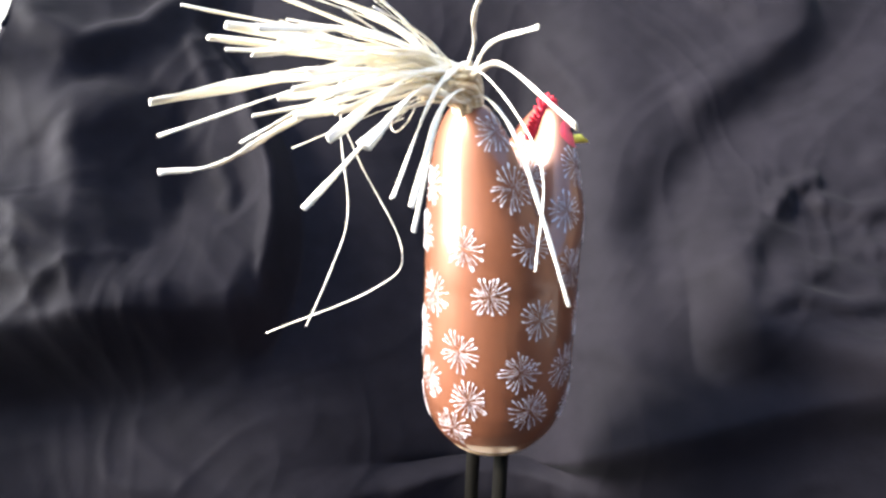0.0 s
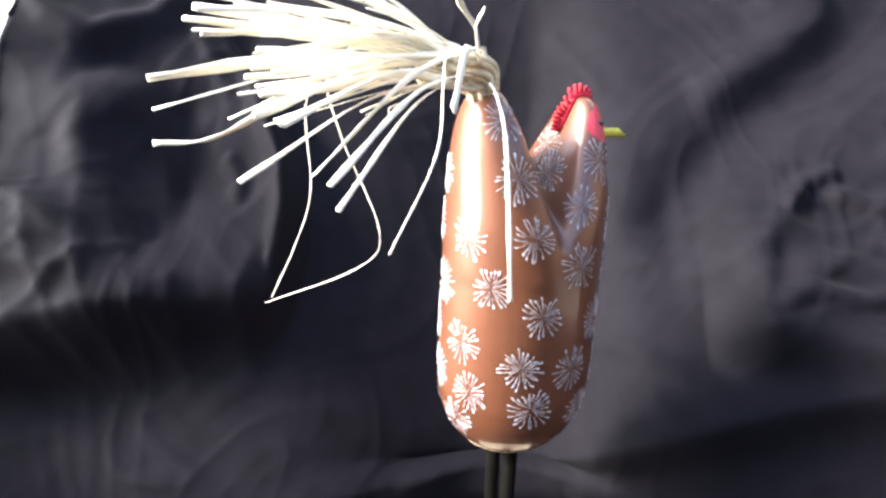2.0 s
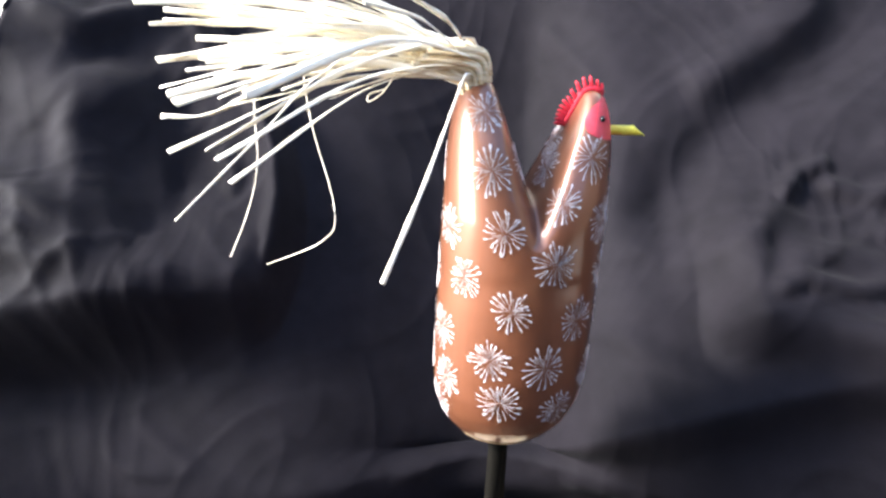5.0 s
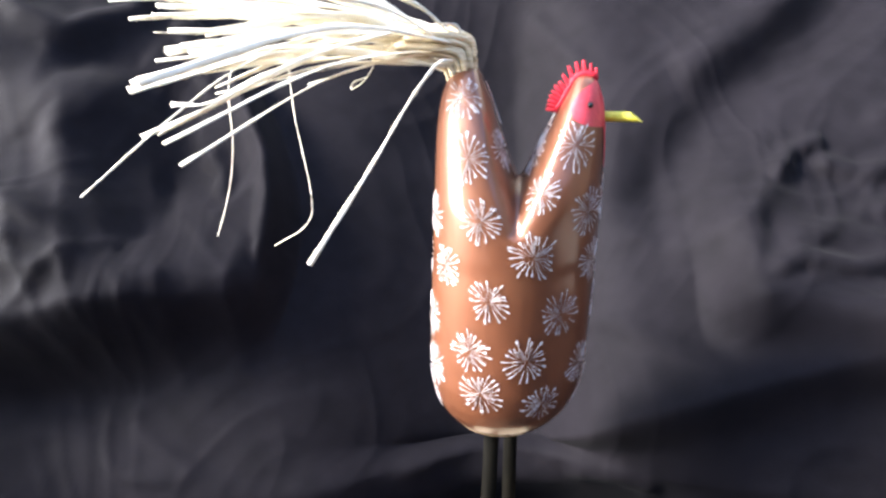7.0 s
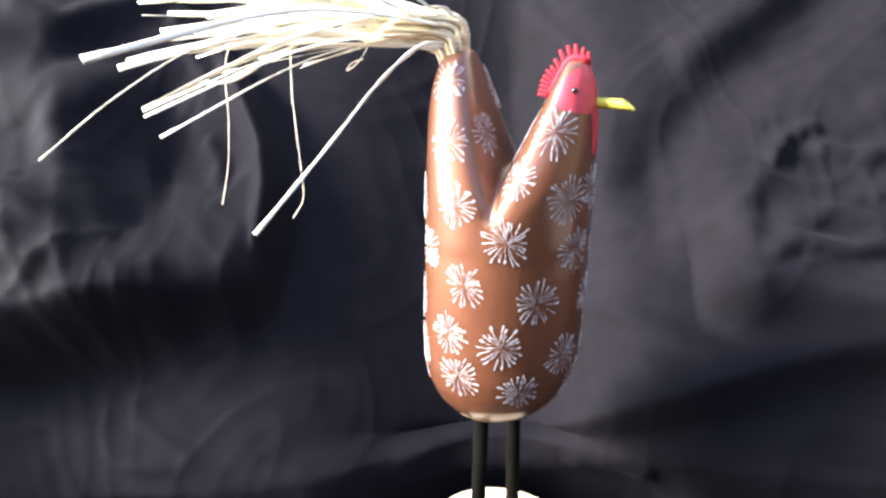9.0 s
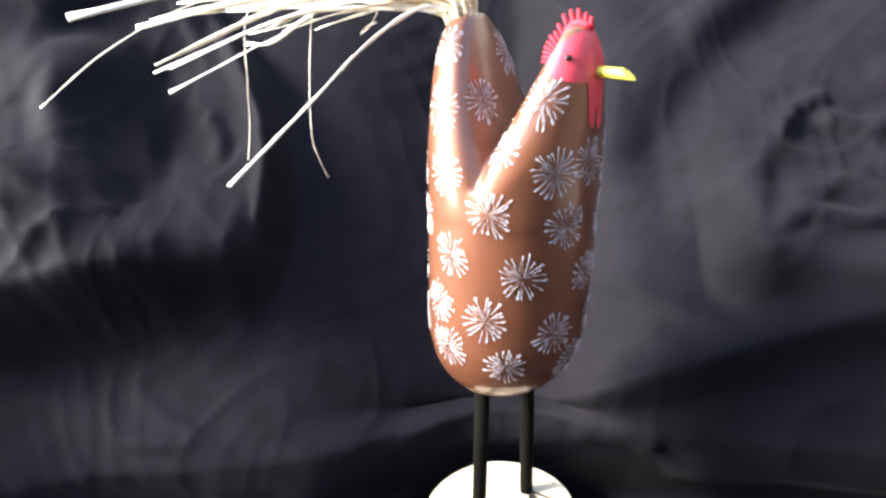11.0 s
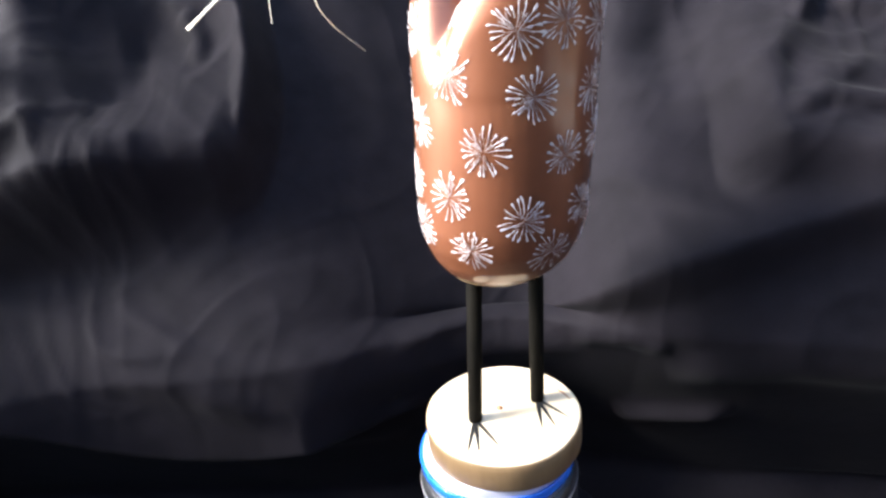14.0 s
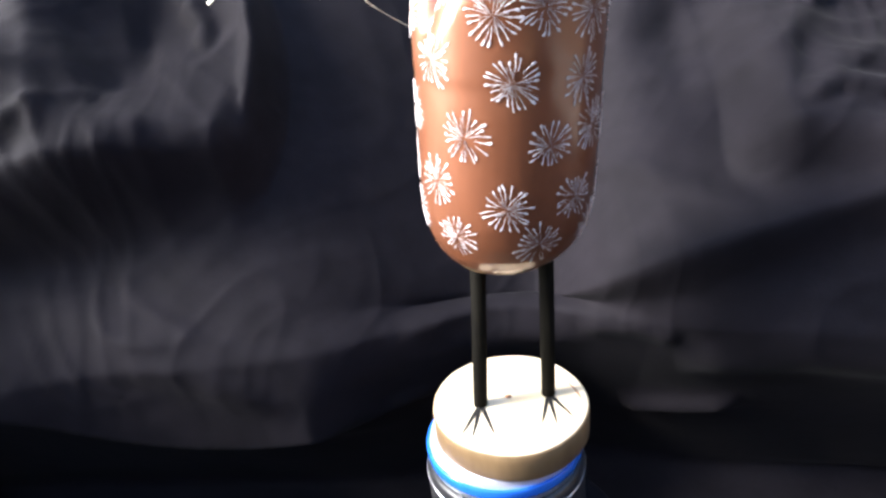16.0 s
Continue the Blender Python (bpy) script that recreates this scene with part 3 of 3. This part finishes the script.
def head():
    axis = 0.030
    # the painted face wraps round the front of the head
    bm = bmesh.new()
    rows = []
    for i in range(33):
        f = -108 + 216 * i / 32
        h = 0.0115 * max(0.0, 1 - (abs(f) / 108.5) ** 3.2) ** 0.5
        col = []
        for j in range(13):
            z = 0.2930 + h * (-1 + 2 * j / 12)
            out = fig(axis + 0.1 * math.cos(radians(f)), 0.1 * math.sin(radians(f)), z)
            hub = fig(axis, 0, z)
            col.append(bm.verts.new(on_skin(out, (hub - out).normalized(), 0.0004)[0]))
        rows.append(col)
    for p, q in zip(rows, rows[1:]):
        for j in range(12):
            bm.faces.new((p[j], q[j], q[j + 1], p[j + 1]))
    part("face_patch", bm, RED, body, "painted red face")
    bm = bmesh.new()
    rows = []
    for i in range(17):
        t = i / 16
        col = []
        drop = (0.0245 + 0.003 * t) * (1 - 0.42 * math.exp(-((t - 0.47) / 0.09) ** 2)) * (1 - 0.12 * abs(2 * t - 1) ** 3)
        for j in range(15):
            f = 15 * (2 * t - 1) * (1 - 0.2 * j / 14) - 8
            zz = 0.285 - drop * j / 14
            out = fig(axis * 0.5 + 0.1 * math.cos(radians(f)), 0.1 * math.sin(radians(f)), zz)
            hub = fig(axis * 0.5, 0, zz)
            col.append(bm.verts.new(on_skin(out, (hub - out).normalized(), 0.0004)[0]))
        rows.append(col)
    for p, q in zip(rows, rows[1:]):
        for j in range(14):
            bm.faces.new((p[j], q[j], q[j + 1], p[j + 1]))
    part("wattle", bm, RED, body, "painted red wattle")
    for side in (-1, 1):
        bm = bmesh.new()
        out = fig(0.0335, side * 0.1, 0.2935)
        place, nrm = on_skin(out, (fig(0.0335, 0, 0.2935) - out).normalized(), 0.0006)
        bmesh.ops.create_uvsphere(bm, u_segments=14, v_segments=8, radius=0.0016, matrix=Matrix.Translation(place))
        part("eye", bm, BEAD, chicken, "black bead eye")
    # the beak: a stick cut on the slant
    bm = bmesh.new()
    a, b = fig(0.036, 0.0005, 0.2855), fig(0.0618, -0.0060, 0.2845)
    way = (b - a).normalized()
    side = way.cross(Vector((0, 0, 1))).normalized()
    up = side.cross(way)
    rings = []
    for base, cut in ((a, 0), (a + (b - a) * 0.78, 0), (b, 1)):
        ring = []
        for k in range(14):
            t = 2 * math.pi * k / 14
            u, v = 0.0026 * math.cos(t), 0.0026 * math.sin(t)
            ring.append(bm.verts.new(base + side * u + up * v - way * cut * (v + 0.0026) * 1.3))
        rings.append(ring)
    for p, q in zip(rings, rings[1:]):
        for k in range(14):
            bm.faces.new((p[k], p[(k + 1) % 14], q[(k + 1) % 14], q[k]))
    bm.faces.new(rings[0])
    bm.faces.new(rings[-1])
    part("beak", bm, YELLOW, chicken, "yellow stick beak cut on a slant", smooth=False)
    # the comb: a band along the crown with blunt fingers
    comb = bmesh.new()
    n = 13
    crown = []
    for k in range(n):
        t = k / (n - 1)
        a = radians(74 - 100 * t)
        hub = fig(0.0285, 0.0, 0.2865)
        out = fig(0.0285 - 0.05 * math.sin(a), 0.0, 0.2865 + 0.05 * math.cos(a))
        back = (out - hub).normalized()
        got, nrm, _, _ = SKIN.ray_cast(hub, back)
        place = got if got is not None else hub + back * 0.018
        crown.append((t, place))
    tube(comb, [q + Vector((0, 0, 0.0008)) for _, q in crown], [0.0022] * n, 8)
    rnd = random.Random(5)
    for t, q in crown:
        lean = 1.25 - 1.3 * t
        way = (fig(-math.sin(lean), 0, 0.1) - fig(0, 0, 0.1)) + Vector((0, 0, math.cos(lean)))
        length = 0.0062 + 0.002 * math.sin(math.pi * t) + rnd.uniform(-0.0006, 0.0006)
        pts = [q + way * length * s + Vector((0, 0, -0.0012 * s * s * math.sin(lean))) for s in (0, 0.4, 0.8, 1.0)]
        tube(comb, pts, [0.0018, 0.0015, 0.0012, 0.0007], 7, 0.8)
    part("comb", comb, RED_FELT, chicken, "red foam comb with pointed fingers")


head()


def tail():
    """Raffia tied to the tail tip: strands rise out of the tie, bend over and fan out."""
    foot, knot = Vector((-0.0039, -0.0016, 0.309)), Vector((-0.0075, 0.0010, 0.326))
    bm = bmesh.new()
    rnd = random.Random(11)
    lean = Vector((-0.52, -0.84, 0))
    for k in range(44):
        a = 2.4 * k
        r = 0.0070 * math.sqrt((k + 0.5) / 44)
        o = Vector((math.cos(a), math.sin(a), 0)) * r
        h = 0.5 - 0.5 * o.dot(lean) / 0.0070
        up = Vector((0, 0, 1))
        tube(bm, curve_points([foot + o * 0.9 - up * 0.006, foot + o * 1.1 + up * (0.002 + 0.008 * h), foot + o + lean * (0.001 + 0.003 * (1 - h)) + up * (0.006 + 0.014 * h),
                               foot + o * 1.1 + lean * 0.014 + up * (0.009 + 0.015 * h), foot + o * 1.5 + lean * 0.036 + up * (0.013 + 0.013 * h)], 5), [0.0011 + 0.0012 * ((k * 7) % 5) / 4] * 21, 6, 0.75)
    part("tie", bm, TIE_SHADED, chicken, "bound raffia in shade tie at the tail tip")

    def strand(points, width, flat=0.35, tip=1.0):
        bm = bmesh.new()
        pts = curve_points(points, 7)
        n = len(pts)
        radii = [width * 0.86 * (0.65 + 0.35 * min(1, 3 * i / n)) * (1 + 0.18 * math.sin(i * 1.7 + width * 9000)) for i in range(n)]
        radii[-1] *= tip
        tube(bm, pts, radii, 6, flat, rnd.uniform(0, 0.5))
        part("straw", bm, STRAW, chicken)

    def fan(end, width, rise=0.012, flat=0.35, droop=0.006):
        """One strand from the tie over the bend to its end."""
        end = Vector(end)
        level = Vector((end.x - knot.x, end.y - knot.y, 0))
        out = level.normalized()
        j = Vector((rnd.uniform(-0.004, 0.004), rnd.uniform(-0.004, 0.004), rnd.uniform(-0.002, 0.004)))
        h = rnd.random()
        root = foot + j * 0.9 - Vector((0, 0, 0.004))
        neck = foot - out * 0.003 * h + j + Vector((0, 0, 0.004 + 0.013 * h))
        bend = foot + out * 0.013 + Vector((0, 0, 0.007 + 0.018 * h)) + j * 0.8
        mid = knot.lerp(end, 0.5) + Vector((0, 0, rise + droop + 0.004 * (h - 0.5))) + j * 0.5
        strand([root, neck, bend, mid, end], width, flat)

    # strands that can be told apart
    strand([(-0.004, -0.004, 0.318), (0.004, -0.028, 0.319), (0.0120, -0.058, 0.306), (0.0165, -0.090, 0.283), (0.0205, -0.1313, 0.2534)], 0.0012, 0.6)
    strand([(-0.008, -0.004, 0.330), (-0.008, -0.08, 0.338), (-0.002, -0.130, 0.330), (0.002, -0.1677, 0.3148), (-0.0057, -0.1984, 0.2946)], 0.00042, 0.8)
    strand([(-0.010, -0.004, 0.332), (-0.045, -0.035, 0.345), (-0.066, -0.058, 0.330), (-0.0594, -0.0688, 0.3028), (-0.0419, -0.0785, 0.262), (-0.055, -0.074, 0.242), (-0.1103, -0.0584, 0.2154)], 0.00036, 0.8)
    strand([(-0.010, -0.004, 0.332), (-0.050, -0.070, 0.345), (-0.062, -0.098, 0.325), (-0.0618, -0.1053, 0.2877), (-0.070, -0.107, 0.265), (-0.0819, -0.1102, 0.2419)], 0.00036, 0.8)
    fan((-0.1359, -0.0896, 0.3311), 0.0031, 0.002)
    fan((-0.0734, -0.1425, 0.2996), 0.0013, 0.004)
    fan((-0.0433, -0.1495, 0.3038), 0.0016, 0.004)
    fan((-0.0373, -0.1510, 0.3008), 0.0014, 0.004)
    fan((-0.0369, -0.1460, 0.2908), 0.0011, 0.004)
    strand([(-0.006, -0.004, 0.330), (-0.045, -0.035, 0.330), (-0.085, -0.062, 0.318), (-0.115, -0.080, 0.304), (-0.1365, -0.0924, 0.3039)], 0.0017, 0.5)
    fan((-0.1341, -0.0923, 0.3183), 0.0010, 0.003)
    fan((-0.1050, -0.0825, 0.3126), 0.0022, 0.003)
    fan((-0.0512, -0.1539, 0.3218), 0.0026, 0.002)
    fan((-0.0626, -0.1470, 0.3234), 0.0021, 0.002)
    fan((-0.0711, -0.1038, 0.3407), 0.0026, 0.002)
    fan((-0.0865, -0.1305, 0.3492), 0.0014, 0.002)
    fan((-0.0819, -0.1399, 0.3577), 0.0017, 0.002)
    fan((0.0106, -0.1167, 0.3542), 0.0011, 0.000)
    fan((0.0091, -0.1783, 0.3292), 0.0018, 0.006)
    strand([(-0.006, -0.002, 0.328), (-0.003, -0.030, 0.345), (-0.006, -0.070, 0.362), (0.006, -0.105, 0.385)], 0.0014, 0.6)
    # a curl of loose fibre under the bunch
    strand([(-0.030, -0.035, 0.322), (-0.036, -0.040, 0.312), (-0.042, -0.044, 0.308), (-0.044, -0.040, 0.311), (-0.038, -0.036, 0.313)], 0.0004, 0.9)
    # the rest of the bunch
    for k in range(58):
        a = min(max(radians(rnd.gauss(-122, 9)), radians(-142)), radians(-106))
        length = rnd.choice((0.085, 0.105, 0.120, 0.132, 0.145)) * rnd.uniform(0.92, 1.05)
        z = min(max(0.347 + rnd.gauss(0.0, 0.016), 0.312), 0.392)
        end = (knot.x + length * math.cos(a), knot.y + length * math.sin(a), z)
        fan(end, rnd.choice((0.0004, 0.0006, 0.0009, 0.0014, 0.0022)), rnd.uniform(0.000, 0.005), rnd.uniform(0.3, 0.6), rnd.uniform(-0.003, 0.003))


tail()


def legs_and_base():
    spots = ((0.0050, -0.0181, (-16, -3, 22)), (-0.0072, 0.0242, (-6, 11, 35)))
    for lx, ly, spreads in spots:
        stick = lathe([(0.0, 0.0), (0.0043, 0.0), (0.0045, 0.001), (0.0045, 0.108), (0.0, 0.110)], 18, (lx, ly))
        for q in stick.verts:
            q.co.x += 0.06 * q.co.z
            q.co.y += (0.065 if ly < 0 else 0.02) * q.co.z
        leg = part("leg", stick, LEG, chicken, "dark stained dowel leg, darkened further for shade")
        for k, spread in enumerate(spreads):
            a = radians(spread)
            bm = bmesh.new()
            u = Vector((math.cos(a), math.sin(a), 0))
            v = Vector((-u.y, u.x, 0))
            q = Vector((lx, ly, 0.0004)) + u * 0.0035
            length = (0.0265, 0.0270, 0.0265)[k]
            rows = []
            for s, w in ((0, 0.0012), (0.2, 0.0013), (0.6, 0.0009), (0.85, 0.0005), (1, 0.0001)):
                c = q + u * length * s
                rows.append([bm.verts.new(c - v * w), bm.verts.new(c + Vector((0, 0, 0.0004))), bm.verts.new(c + v * w)])
            for p, r in zip(rows, rows[1:]):
                bm.faces.new((p[0], p[1], r[1], r[0]))
                bm.faces.new((p[1], p[2], r[2], r[1]))
            part("toe", bm, INK, leg, "thin black drawn toe")
    # a slice of pine, not quite round
    bm = lathe([(0.0, -0.0205), (0.0482, -0.0205), (0.0492, -0.0195), (0.0496, -0.0015), (0.0490, -0.0004), (0.0480, 0.0), (0.0, 0.0)], 96)
    for q in bm.verts:
        a = math.atan2(q.co.y, q.co.x)
        f = 1 + 0.012 * math.sin(2 * a + 0.6) + 0.006 * math.sin(5 * a)
        q.co.x *= f
        q.co.y *= f
    disc = part("wooden_base", bm, PINE, chicken, "round slice of pale pine", smooth=False)
    bm = lathe([(0.0480, -0.0200), (0.0494, -0.0202), (0.0499, -0.0192), (0.0501, -0.0060), (0.0500, -0.0016), (0.0494, -0.0008), (0.0480, -0.0010)], 96)
    for q in bm.verts:
        a = math.atan2(q.co.y, q.co.x)
        f = 1 + 0.012 * math.sin(2 * a + 0.6) + 0.006 * math.sin(5 * a)
        q.co.x *= f
        q.co.y *= f
    part("edge", bm, EDGE_SHADED, disc, "sanded tan edge of the slice, darkened for shade")
    bm = lathe([(0.0, 0.0002), (0.0022, 0.0004), (0.0, 0.0006)], 14, (-0.0031, -0.0013))
    part("knot", bm, KNOT, disc, "small brown pith mark")
    bm = bmesh.new()
    tube(bm, curve_points([(-0.020, 0.036, 0.0), (-0.012, 0.041, 0.0002), (-0.003, 0.045, 0.0)], 4), [0.0003, 0.0005, 0.0006, 0.0007, 0.0008, 0.0009, 0.0008, 0.0006, 0.0004], 6, 0.4)
    part("grain_streak", bm, KNOT, disc, "reddish streak in the grain")


legs_and_base()


# ---- what moves ----
TURN = [(0.0, -9.73), (0.5, -6.59), (1.0, -3.31), (1.5, 0.05), (2.0, 3.32), (2.5, 6.42), (3.0, 9.51), (5.5, 25.99), (6.0, 29.16), (6.5, 32.42), (7.0, 35.34),
        (7.5, 38.12), (8.0, 40.96), (8.5, 44.23), (11.0, 61.99), (11.5, 65.22), (12.0, 68.32), (12.5, 71.46), (13.0, 74.58), (13.5, 77.67), (14.0, 80.88),
        (14.5, 84.20), (15.0, 87.59), (15.5, 90.96), (16.0, 94.36)]


def motions():
    """The turntable turns clockwise and carries the chicken round."""
    rows = [(t, pose(0, 0, 0, 0, 0, -a)) for t, a in TURN]
    walk(chicken, rows)
    walk(table_platter, rows)


motions()
